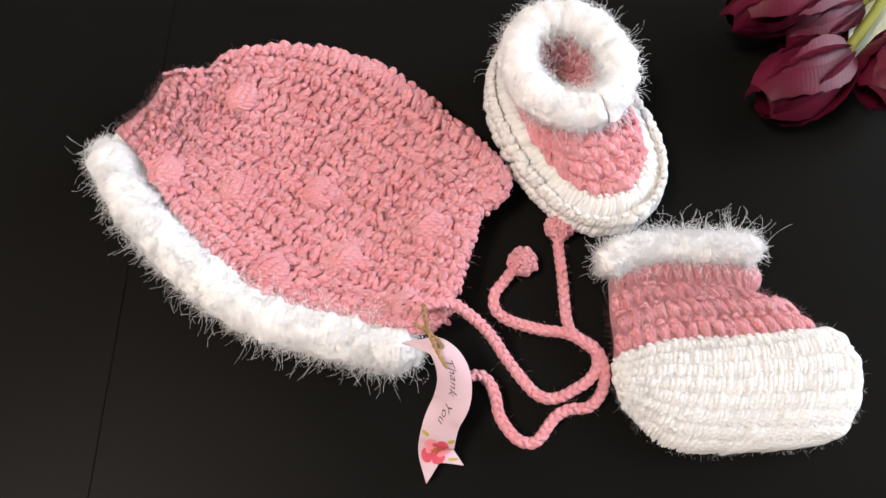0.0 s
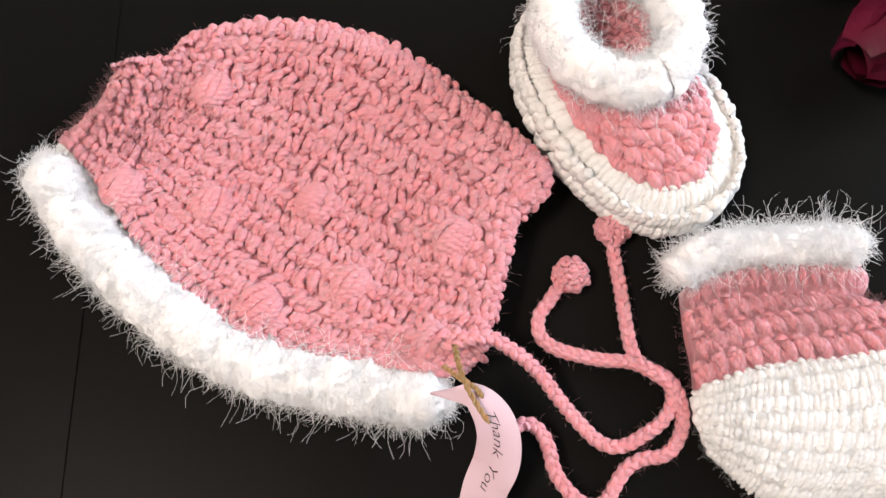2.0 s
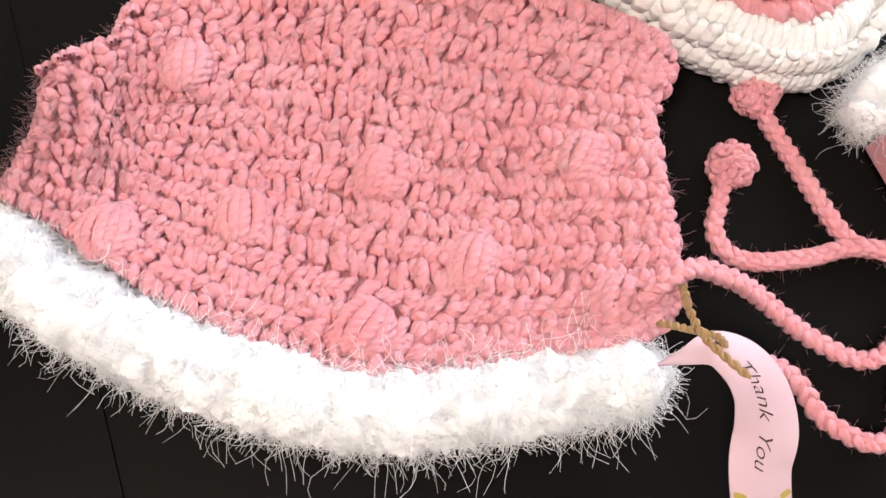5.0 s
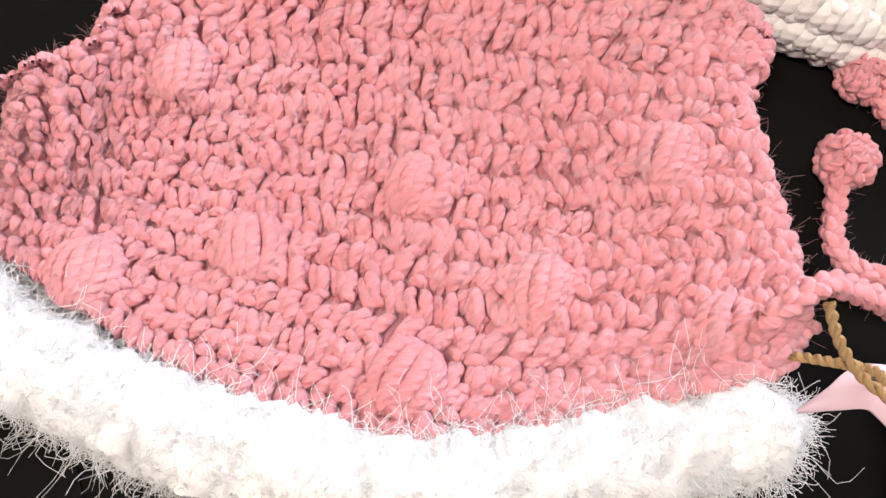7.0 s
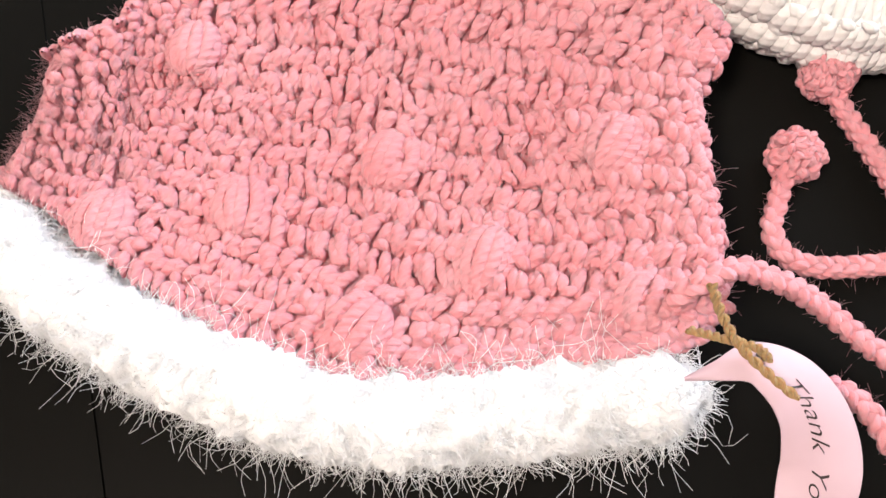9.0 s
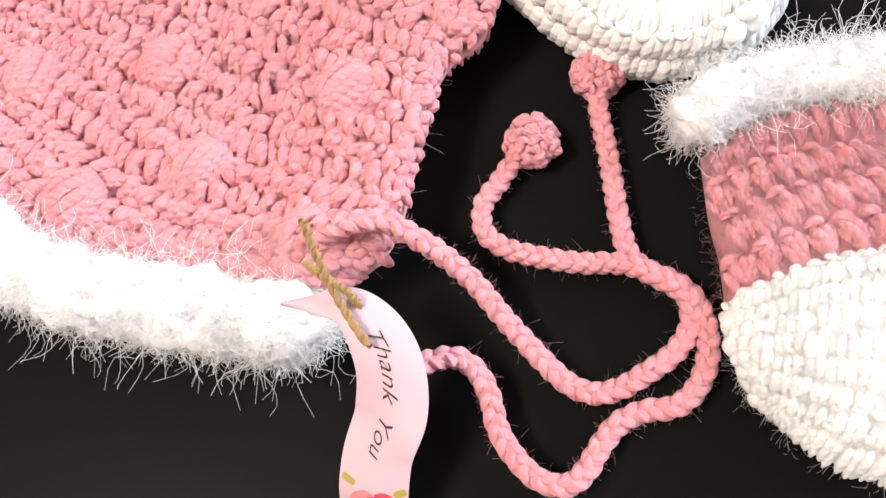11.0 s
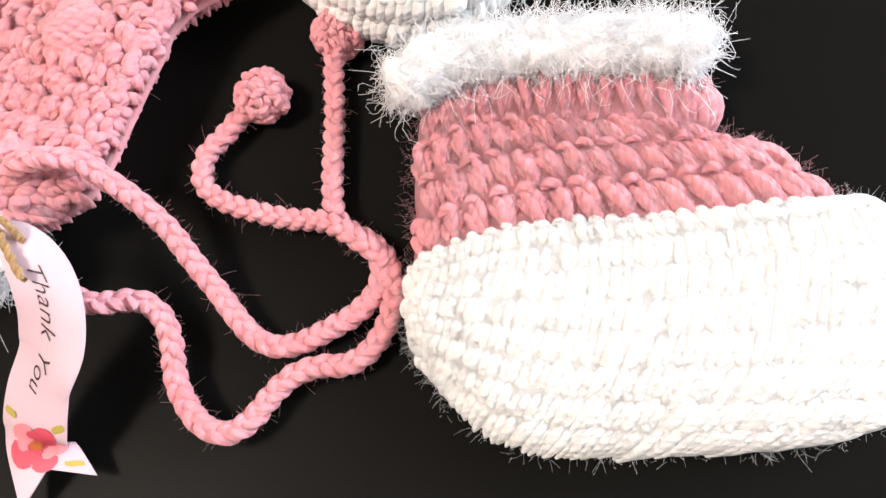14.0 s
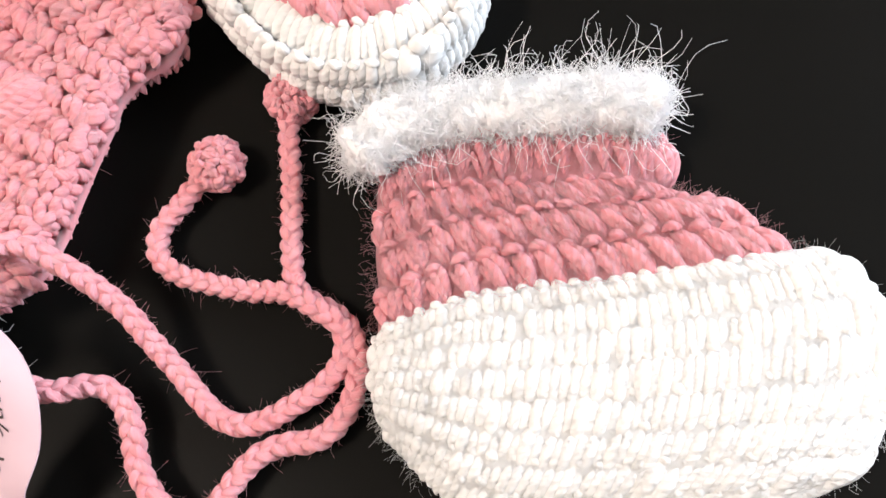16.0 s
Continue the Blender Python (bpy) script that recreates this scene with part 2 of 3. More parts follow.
def surface_samples(surface, n, seed, lo=0.0, hi=1.0):
    rng = np.random.default_rng(seed)
    a, b = rng.uniform(0, 1, n), rng.uniform(lo, hi, n)
    e = 2e-3
    nrm = unit(np.cross(surface(a + e, b) - surface(a - e, b), surface(a, b + e) - surface(a, b - e)))
    return surface(a, b) + nrm * 0.0012, nrm


def coons(bottom, top, left, right, height, base=0.0):
    """A patch between four planar edges, raised by height(s, v)."""
    c0, c1, d0, d1 = (spline(q, 200) for q in (bottom, top, left, right))
    g = np.linspace(0, 1, 200)

    def at(c, x):
        return np.stack([np.interp(x, g, c[:, i]) for i in (0, 1)], -1)

    def surface(s, v):
        s, v = np.broadcast_arrays(np.asarray(s, float), np.asarray(v, float))
        S, V = s[..., None], v[..., None]
        S, V = np.clip(S, -0.02, 1.02), np.clip(V, -0.02, 1.02)
        xy = (1 - V) * at(c0, s) + V * at(c1, s) + (1 - S) * at(d0, v) + S * at(d1, v)
        xy = xy - ((1 - S) * (1 - V) * c0[0] + S * (1 - V) * c0[-1] + (1 - S) * V * c1[0] + S * V * c1[-1])
        return np.concatenate([xy, (base + height(np.clip(s, 0, 1), np.clip(v, 0, 1)))[..., None]], -1)

    return surface


def lining(shape, surface, drop=0.0012, floor_z=0.0006, n=60, thick=None):
    """A closed body just under a patch, flat where it lies on the table."""
    g = np.linspace(0, 1, n)
    s, v = np.meshgrid(g, g)
    up = surface(s, v)
    up[..., 2] = np.maximum(up[..., 2] - drop, floor_z + 0.0004)
    down = up.copy()
    down[..., 2] = floor_z if thick is None else np.maximum(down[..., 2] - thick, floor_z)
    if thick is None:
        mid = up[..., :2].mean(axis=(0, 1))
        down[..., :2] = mid + (down[..., :2] - mid) * 0.88
    uv = np.stack([s, v], -1)
    shape.grid(up, uv)
    shape.grid(down[:, ::-1], uv)
    for edge in ((slice(None), 0), (slice(None), -1), (0, slice(None)), (-1, slice(None))):
        shape.grid(np.stack([up[edge], down[edge]]), np.stack([uv[edge], uv[edge]]))


def welded(ob):
    """Close the seams between the pieces of a lining."""
    bm = bmesh.new()
    bm.from_mesh(ob.data)
    bmesh.ops.remove_doubles(bm, verts=bm.verts[:], dist=1e-6)
    bm.to_mesh(ob.data)
    bm.free()
    return ob


def fur(core_path, radius, parent, count, length, seed, flat=1.0, closed=False, spread=1.0):
    """A fluffy band: a lumpy core and many curling fibres."""
    rng = np.random.default_rng(seed)
    n = len(core_path)
    lump = 1 + 0.03 * np.sin(np.linspace(0, 41, n)) + 0.03 * np.sin(np.linspace(0, 97, n) + 1) 
    prof = np.ones(n) if closed else np.clip(np.sin(np.linspace(0.02, math.pi - 0.02, n)) * 6, 0.25, 1)
    core = Shape()
    tubes(core, core_path[None], (radius * 0.95 * lump * prof)[None], 28)
    wool = core.v[0].reshape(n, 29, 3)
    puff = rng.normal(0, 0.055, (n, 29))
    puff = (puff + np.roll(puff, 1, 0) + np.roll(puff, 2, 0) + np.roll(puff, 1, 1)) * 0.6
    puff[:, -1] = puff[:, 0]
    if closed:
        puff[-1] = puff[0]
    core.v[0] = (core_path[:, None] + (wool - core_path[:, None]) * (1 + puff)[..., None]).reshape(-1, 3)
    core.v[0][:, 2] = np.maximum(core.v[0][:, 2], 0.0008)
    part("fur_core", core, CORE, parent)
    tan = unit(np.gradient(core_path, axis=0))
    side = unit(np.cross(tan, [0, 0, 1.0]))
    up = np.cross(side, tan)
    for name, m, lo, hi, rad, curl in (("fur_nap", int(count * 3.2), 0.18, 0.44, 0.00009, 2.2), ("fur_fibre", int(count * 0.5), 0.40, 1.30, 0.00009, 1.6)):
        at = rng.uniform(0, n - 1.001, m)
        i = at.astype(int)
        on_line = core_path[i] + (core_path[i + 1] - core_path[i]) * (at - i)[:, None]
        ang = rng.uniform(0, 2 * math.pi, m)
        out = side[i] * np.cos(ang)[:, None] + up[i] * np.sin(ang)[:, None]
        start = on_line + out * (radius * (0.92 if name == "fur_nap" else 0.85) * prof[i])[:, None] + rng.normal(0, 0.0006, (m, 3))
        tuft = rng.normal(0, 0.55, (n * 9, 3))
        clump = tuft[i * 9 + (ang * 9 / 6.2832).astype(int) % 9]
        way = unit(out * (0.40 if name == "fur_nap" else 0.9) + (rng.normal(0, 0.75 if name == "fur_nap" else 0.45, (m, 3)) + clump) * spread)
        bend = unit(rng.normal(0, 1, (m, 3)) + clump + np.array([0, 0, -0.5])) * curl
        twist = unit(rng.normal(0, 1, (m, 3)))
        L = length * rng.uniform(lo, hi, m) * np.where(rng.random(m) < 0.04, 1.35, 1.0)
        t = np.linspace(0, 1, 7)
        path = start[:, None] + way[:, None] * (L[:, None] * t)[..., None] + bend[:, None] * (L[:, None] * 0.45 * t ** 2)[..., None]
        path = path + twist[:, None] * (L[:, None] * 0.30 * np.sin(t * 6.5))[..., None]
        path[..., 2] = np.maximum(path[..., 2], 0.0006 + rng.uniform(0, 0.002, m)[:, None])
        sh = Shape()
        tubes(sh, path, np.broadcast_to(rad * (1 - 0.45 * t)[None] * rng.uniform(0.7, 1.2, m)[:, None], path.shape[:2]), 3)
        tagged(part(name, sh, FUR, parent), kind="stuff")


# ---------------------------------------------------------------- room and table
def box(shape, lo, hi, bevel=0.0):
    lo, hi = np.array(lo, float), np.array(hi, float)
    bm = bmesh.new()
    bmesh.ops.create_cube(bm, size=1.0)
    for q in bm.verts:
        q.co = Vector((lo + (np.array(q.co) + 0.5) * (hi - lo)).tolist())
    if bevel:
        bmesh.ops.bevel(bm, geom=bm.edges[:], offset=bevel, segments=2, affect="EDGES", profile=0.7)
    bm.verts.index_update()
    for f in bm.faces:
        co = [np.array(q.co) for q in f.verts]
        if len(co) == 3:
            co.append(co[2])
        if len(co) == 4:
            pts = np.array([[co[0], co[1]], [co[3], co[2]]])
            shape.grid(pts, pts[..., :2])
    bm.free()


def solid(name, lo, hi, mat, parent=None, bevel=0.0, label="", category="", kind=""):
    sh = Shape()
    box(sh, lo, hi, bevel)
    return tagged(part(name, sh, mat, parent, smooth=False), label, category, "", kind)


FZ = -0.745
solid("floor", (-2.1, -2.1, FZ - 0.1), (2.1, 2.6, FZ), FLOOR, label="plain brown oak floor below the table", category="floor", kind="structure")
solid("ceiling", (-2.1, -2.1, 1.70), (2.1, 2.6, 1.80), WALL, label="plain cream plaster ceiling over the table", category="ceiling", kind="structure")
solid("wall_west", (-2.1, -2.1, FZ), (-2.0, 2.6, 1.70), WALL, label="plain cream plaster wall behind the table", category="wall", kind="structure")
solid("wall_north", (-2.0, 2.5, FZ), (2.0, 2.6, 1.70), WALL, label="plain cream plaster wall beyond the table", category="wall", kind="structure")
solid("wall_south", (-2.0, -2.1, FZ), (2.0, -2.0, 1.70), WALL, label="plain cream plaster wall at the viewer's back", category="wall", kind="structure")
east = tagged(new("wall_east"), "cream plaster wall with one window opening", "wall", kind="structure")
for lo, hi in (((2.0, -2.1, FZ), (2.1, -0.05, 1.70)), ((2.0, 1.55, FZ), (2.1, 2.6, 1.70)), ((2.0, -0.05, FZ), (2.1, 1.55, 0.05)), ((2.0, -0.05, 1.45), (2.1, 1.55, 1.70))):
    solid("wall_panel", lo, hi, WALL, east)
win = tagged(new("window_1"), "white painted window frame in the cream wall", "window", kind="structure")
for lo, hi in (((2.01, -0.05, 0.05), (2.07, 0.0, 1.45)), ((2.01, 1.50, 0.05), (2.07, 1.55, 1.45)), ((2.01, 0.0, 0.05), (2.07, 1.50, 0.10)), ((2.01, 0.0, 1.40), (2.07, 1.50, 1.45))):
    solid("window_frame", lo, hi, FRAME, win, 0.004)

table = thing("table", "large black satin table with a faint worn sheen", "table")
solid("tabletop", (-0.75, -0.42, -0.030), (0.75, 0.62, 0.0), TABLE, table, 0.004)
for x in (-0.68, 0.62):
    for y in (-0.36, 0.50):
        solid("leg", (x, y, FZ), (x + 0.06, y + 0.06, -0.030), TABLE, table, 0.003)
solid("table_leaf", (-0.75, -0.42, 0.0003), (-0.1103, 0.62, 0.0005), TABLE, table)

lamp = thing("ceiling_lamp", "square warm ceiling lamp with a frosted glass shade", "lamp")
solid("lamp_shade", (-0.93, -0.41, 1.630), (-0.47, 0.05, 1.665), LAMP_GLASS, lamp, 0.006)
solid("lamp_base", (-0.83, -0.31, 1.665), (-0.57, -0.05, 1.70), FRAME, lamp, 0.004)

# ---------------------------------------------------------------- bonnet
RIM = [(-0.1207, 0.1509), (-0.1093, 0.1393), (-0.0962, 0.1212), (-0.0849, 0.1073), (-0.0686, 0.0908), (-0.0558, 0.0814), (-0.0438, 0.0759), (-0.0322, 0.0731), (-0.0210, 0.0716), (-0.0101, 0.0704), (0.0009, 0.0681)]
RIGHT = [(0.0009, 0.0676), (0.0126, 0.0692), (0.0199, 0.0744), (0.0236, 0.0826), (0.0256, 0.0910), (0.0283, 0.1016), (0.0304, 0.1088), (0.0315, 0.1142), (0.0353, 0.1198), (0.0412, 0.1241), (0.0440, 0.1305)]
TOP = [(-0.1000, 0.1726), (-0.0912, 0.1752), (-0.0809, 0.1767), (-0.0760, 0.1836), (-0.0670, 0.1877), (-0.0530, 0.1904), (-0.0409, 0.1899), (-0.0288, 0.1879), (-0.0141, 0.1838), (-0.0017, 0.1762), (0.0081, 0.1687), (0.0179, 0.1598), (0.0286, 0.1512), (0.0369, 0.1434), (0.0428, 0.1366), (0.0440, 0.1305)]
LEFT = [(-0.1193, 0.1509), (-0.1120, 0.1570), (-0.1051, 0.1635), (-0.1000, 0.1726)]


LEFT[0], LEFT[-1], RIGHT[0], RIGHT[-1] = RIM[0], TOP[0], RIM[-1], TOP[-1]


def bonnet_height(s, v):
    rim, crown = 0.0150 + 0.0040 * s ** 2, 0.0240 - 0.0045 * s
    dip = np.sin(math.pi * np.clip(s, 0, 1)) * np.sin(math.pi * np.clip(v, 0, 1))
    roll = np.minimum(np.minimum(s, 1 - s) * 1.4, 1 - v) / 0.06
    return rim + (crown - rim) * v - 0.0080 * dip - 0.0040 * np.clip(1 - roll, 0, 1) ** 2


bonnet_surface = coons(RIM, TOP, LEFT, RIGHT, bonnet_height)
BOBBLES = [(-0.0953, 0.1308), (-0.0667, 0.1255), (-0.0327, 0.126), (0.0123, 0.1112), (-0.0203, 0.0967), (-0.0488, 0.0905), (0.0051, 0.077), (-0.0681, 0.1663)]


def bobble_lift(p):
    """The fabric swells under each bobble."""
    z = np.zeros(p.shape[:-1])
    for x, y in BOBBLES:
        z += 0.0024 * np.exp(-((p[..., 0] - x) ** 2 + (p[..., 1] - y) ** 2) / (2 * 0.0060 ** 2))
    return z


def bonnet_cloth(s, v):
    p = bonnet_surface(s, v)
    p[..., 2] += bobble_lift(p)
    return p


bonnet = thing("baby_bonnet", "dusty pink crocheted baby bonnet with bobbles, lying flat on the table", "bonnet")
sh = Shape()
lining(sh, bonnet_cloth, drop=0.0002, n=90, thick=0.0040)
front = welded(part("front_panel", sh, PINK, bonnet))
ROWS, COLS, PICKED = 17, 36, 8
sh = Shape()
for r in range(ROWS):
    v = (r + 0.5) / ROWS
    cols = int(COLS - 4 * v)
    s = (np.arange(cols) + 0.5 + 0.37 * (r % 3)) / cols
    s = s[s < 0.985]
    tall = np.linalg.norm(bonnet_surface(s, v + 0.5 / ROWS) - bonnet_surface(s, v - 0.5 / ROWS), axis=1)
    narrow = s[tall < 0.0040] if r % 2 == 0 else s[:0]
    for at, up, rise in ((s[tall >= 0.0040], v, 1.06), (narrow, v + 0.5 / ROWS, 1.7)):
        if not len(at):
            continue
        if r < PICKED:
            row_of_stitches(front, PINK, bonnet_cloth, at, up, 1.10 / cols, rise / ROWS, (FRONT, BACK)[r % 2], seed=r + 1)
        else:
            stitches(sh, bonnet_cloth, at, up, 1.10 / cols, rise / ROWS, (FRONT, BACK)[r % 2], seed=r + 1)
tagged(part("crochet_fabric", sh, PINK, front), kind="stuff")
sh = Shape()
g = (np.arange(40) + 0.5) / 40
stitches(sh, bonnet_cloth, g, 0.985, 1.15 / 40, 1.25 / ROWS, FRONT, 1.15, seed=50)
g = (np.arange(26) + 0.5) / 26
for k, x in enumerate((0.988, 0.012)):
    stitches(sh, bonnet_cloth, np.full(26, x), g, 1.3 / COLS, 1.2 / 26, BACK, 1.15, seed=51 + k)
tagged(part("crochet_edging", sh, PINK, front), kind="stuff")
# the lower layer of the folded bonnet lies flat under the raised front
BACK_TOP = [(x * 0.97 - 0.001, y - 0.003) for x, y in TOP]
BACK_RIGHT = [RIM[-1]] + [(x - 0.003, y) for x, y in RIGHT[1:-1]] + [BACK_TOP[-1]]
BACK_LEFT = [RIM[0]] + [(x + 0.003, y) for x, y in LEFT[1:-1]] + [BACK_TOP[0]]
back_patch = coons(RIM, BACK_TOP, BACK_LEFT, BACK_RIGHT, lambda s, v: 0.0075 + 0 * s)
sh = Shape()
lining(sh, back_patch, drop=-0.0006, n=40)
back = welded(part("back_panel", sh, PINK, bonnet))
for k, x in enumerate((0.985, 0.955, 0.925)):
    row_of_stitches(back, PINK, back_patch, np.full(24, x), (np.arange(24) + 0.5) / 24, 1.15 / 34, 1.2 / 24, (BACK, FRONT)[k % 2], seed=60 + k)
fuzz(bonnet, PINK, *surface_samples(bonnet_cloth, 9000, 3), 15000, 0.0021, 4)


def bobble(x, y, z, rad, tilt, seed, parent):
    """A puffed cluster of strands gathered at both ends."""
    rng = np.random.default_rng(seed)
    sh = Shape()
    n, t = 6, np.linspace(0, 1, 9)
    spread = np.linspace(-1.35, 1.35, n) + rng.normal(0, 0.10, n)
    ca, sa = math.cos(tilt), math.sin(tilt)
    lat = (t - 0.5) * math.pi * 0.94
    paths = []
    for q in spread:
        wob = 1 + rng.normal(0, 0.09)
        lx, ly, lz = rad * 0.92 * wob * np.cos(lat) * math.sin(q), rad * 1.12 * np.sin(lat + rng.normal(0, 0.03)), rad * 0.44 * wob * np.cos(lat) * math.cos(q)
        paths.append(np.stack([x + lx * ca - ly * sa, y + lx * sa + ly * ca, z + lz], -1))
    fat = np.broadcast_to(((0.0007 + 0.00125 * np.sin(t * math.pi) ** 0.6) * rad / 0.0064)[None], (n, 9))
    paths = np.array(paths)
    tubes(sh, paths, fat, 7, unit(paths - np.array([x, y, z])), rng.uniform(0, 1, n))
    g = np.linspace(0, 1, 13)
    a, b = np.meshgrid(g * 2 * math.pi, (g - 0.5) * math.pi)
    r = rad * 0.66
    sh.grid(np.stack([x + r * np.cos(b) * np.cos(a), y + r * np.cos(b) * np.sin(a), z + 0.42 * r * np.sin(b)], -1), np.stack([a, b], -1) * 0.01)
    return part("bobble", sh, PINK, parent)


grid_s, grid_v = np.meshgrid(np.linspace(0, 1, 120), np.linspace(0, 1, 120))
cloth = bonnet_cloth(grid_s, grid_v).reshape(-1, 3)
for k, (x, y) in enumerate(BOBBLES):
    z = cloth[np.argmin((cloth[:, 0] - x) ** 2 + (cloth[:, 1] - y) ** 2), 2]
    bobble(x, y, z - 0.0006, 0.0052 if k == 6 else 0.0060, (-0.5, -0.3, -0.65, -0.8, -0.6, -0.9, -0.7, -0.35)[k], k, front)

trim = part("trim_seam", (lambda q: (tubes(q, spline([(x, y, 0.008) for x, y in RIM], 60)[None], np.full((1, 60), 0.003), 8), q)[1])(Shape()), WHITE, bonnet)
FUR_LINE = [(-0.1247, 0.1447), (-0.1155, 0.1298), (-0.1056, 0.1160), (-0.0941, 0.1037), (-0.0796, 0.0909), (-0.0636, 0.0793), (-0.0462, 0.0712), (-0.0273, 0.0664), (-0.0105, 0.0635), (0.0042, 0.0606), (0.0110, 0.0596)]
band = tagged(new("fur_trim"), "fluffy white eyelash-yarn trim along the bonnet rim")
band.parent = bonnet
fur(spline([(x, y, 0.0140) for x, y in FUR_LINE], 160), 0.0092, band, 4600, 0.0064, 11)


# ---------------------------------------------------------------- cords
def cord(points, parent, width=0.0021, strand=0.00125, period=0.0095):
    """A three-strand braid along a line."""
    c = spline(points, 900)
    d = np.concatenate([[0], np.cumsum(np.linalg.norm(np.diff(c, axis=0), axis=1))])
    n = int(d[-1] / 0.0007)
    c = np.stack([np.interp(np.linspace(0, d[-1], n), d, c[:, i]) for i in range(3)], -1)
    s = np.linspace(0, d[-1], n)
    tan = unit(np.gradient(c, axis=0))
    side = unit(np.cross(tan, [0, 0, 1.0]))
    up = np.cross(side, tan)
    for k in range(3):
        th = 2 * math.pi * (s / period + k / 3)
        path = c + side * (width * 0.62 * np.sin(th))[:, None] + up * (0.0011 * np.sin(2 * th))[:, None]
        sh = Shape()
        swell = strand * (1 + 0.14 * np.cos(2 * th + 0.5))
        tubes(sh, path[None], swell[None], 8)
        part("strand", sh, PINK, parent)
    fuzz(parent, PINK, c[20:], unit(side + 0.3 * up)[20:] * np.where(np.arange(n - 20) % 2, 1, -1)[:, None], 2600, 0.0019, n)
    return c


def end_ball(x, y, z, r, parent, seed):
    rng = np.random.default_rng(seed)
    sh = Shape()
    ball = lambda s, v: np.stack([x + r * np.cos((v - 0.5) * math.pi) * np.cos(s * 2 * math.pi), y + r * np.cos((v - 0.5) * math.pi) * np.sin(s * 2 * math.pi), z + r * np.sin((v - 0.5) * math.pi)], -1)
    g, h = np.meshgrid(np.linspace(0, 1, 17), np.linspace(0, 1, 13))
    sh.grid(ball(g, h), np.stack([g, h], -1) * 0.01)
    core = part("end_ball", sh, PINK, parent)
    for row, (v, n) in enumerate(((0.2, 6), (0.38, 8), (0.56, 8), (0.74, 7), (0.9, 4))):
        row_of_stitches(core, PINK, ball, (np.arange(n) + 0.5 * (row % 2)) / n, v, 1.1 / n, 0.24, FRONT if row % 2 else VEE, 1.0, seed=seed + row)
    return core


tie_a = thing("tie_cord", "pink braided tie cord with a ball end, looped on the table", "cord", group="bonnet ties")
CORD_A = [(0.0087, 0.0752, 0.0240), (0.0160, 0.0765, 0.0260), (0.0228, 0.0770, 0.0240), (0.0275, 0.0749, 0.0210), (0.0324, 0.0721, 0.0180), (0.0382, 0.0676, 0.0130), (0.0433, 0.0615, 0.0090), (0.0476, 0.0567, 0.0060), (0.0522, 0.0514, 0.0050), (0.0562, 0.0477, 0.0045), (0.0607, 0.0460, 0.0045), (0.0655, 0.0468, 0.0045), (0.0708, 0.0496, 0.0045), (0.0761, 0.0530, 0.0045), (0.0798, 0.0575, 0.0045), (0.0807, 0.0613, 0.0050), (0.0798, 0.0650, 0.0060), (0.0754, 0.0681, 0.0070), (0.0704, 0.0712, 0.0065), (0.0657, 0.0727, 0.0050), (0.0599, 0.0732, 0.0045), (0.0517, 0.0750, 0.0045), (0.0444, 0.0775, 0.0045), (0.0400, 0.0816, 0.0045), (0.0399, 0.0879, 0.0045), (0.0432, 0.0925, 0.0045), (0.0464, 0.0969, 0.0050), (0.0493, 0.0998, 0.0055)]
cord(CORD_A, tie_a)
end_ball(0.0513, 0.1017, 0.0056, 0.0047, tie_a, 31)
tie_b = thing("tie_cord", "pink braided tie cord with a ball end beside the bootie", "cord", group="bonnet ties")
CORD_B = [(0.0234, 0.0520, 0.0160), (0.0271, 0.0513, 0.0140), (0.0307, 0.0526, 0.0120), (0.0344, 0.0530, 0.0100), (0.0380, 0.0504, 0.0080), (0.0403, 0.0453, 0.0070), (0.0413, 0.0401, 0.0060), (0.0439, 0.0350, 0.0060), (0.0486, 0.0300, 0.0060), (0.0540, 0.0287, 0.0060), (0.0579, 0.0314, 0.0055), (0.0607, 0.0356, 0.0050), (0.0648, 0.0401, 0.0050), (0.0699, 0.0423, 0.0045), (0.0752, 0.0428, 0.0045), (0.0794, 0.0455, 0.0045), (0.0825, 0.0509, 0.0045), (0.0834, 0.0576, 0.0045), (0.0817, 0.0643, 0.0045), (0.0781, 0.0681, 0.0045), (0.0731, 0.0708, 0.0045), (0.0699, 0.0744, 0.0045), (0.0686, 0.0812, 0.0045), (0.0680, 0.0902, 0.0045), (0.0675, 0.0981, 0.0045), (0.0663, 0.1089, 0.0050), (0.0665, 0.1141, 0.0055)]
cord(CORD_B, tie_b)
end_ball(0.0667, 0.1176, 0.0056, 0.0047, tie_b, 41)

# ---------------------------------------------------------------- bootie lying on its side
boot = thing("lying_bootie", "pink and white crocheted baby bootie lying on its side, fur cuff", "bootie", group="pair of booties")
SEAM = [(0.0872, 0.0618), (0.0945, 0.0641), (0.1030, 0.0668), (0.1117, 0.0682), (0.1224, 0.0693), (0.1330, 0.0699), (0.1414, 0.0711), (0.1508, 0.0722), (0.1602, 0.0739), (0.1710, 0.0750)]
SOLE_LEFT = [(0.0910, 0.0426), (0.0880, 0.0490), (0.0863, 0.0556), (0.0861, 0.0631)]
SOLE_LOW = [(0.0902, 0.0431), (0.0962, 0.0364), (0.1029, 0.0309), (0.1103, 0.0283), (0.1206, 0.0276), (0.1307, 0.0282), (0.1427, 0.0290), (0.1526, 0.0301), (0.1624, 0.0319)]
SOLE_RIGHT = [(0.1624, 0.0319), (0.1721, 0.0365), (0.1781, 0.0436), (0.1815, 0.0509), (0.1828, 0.0594), (0.1817, 0.0682), (0.1777, 0.0738), (0.1710, 0.0750)]


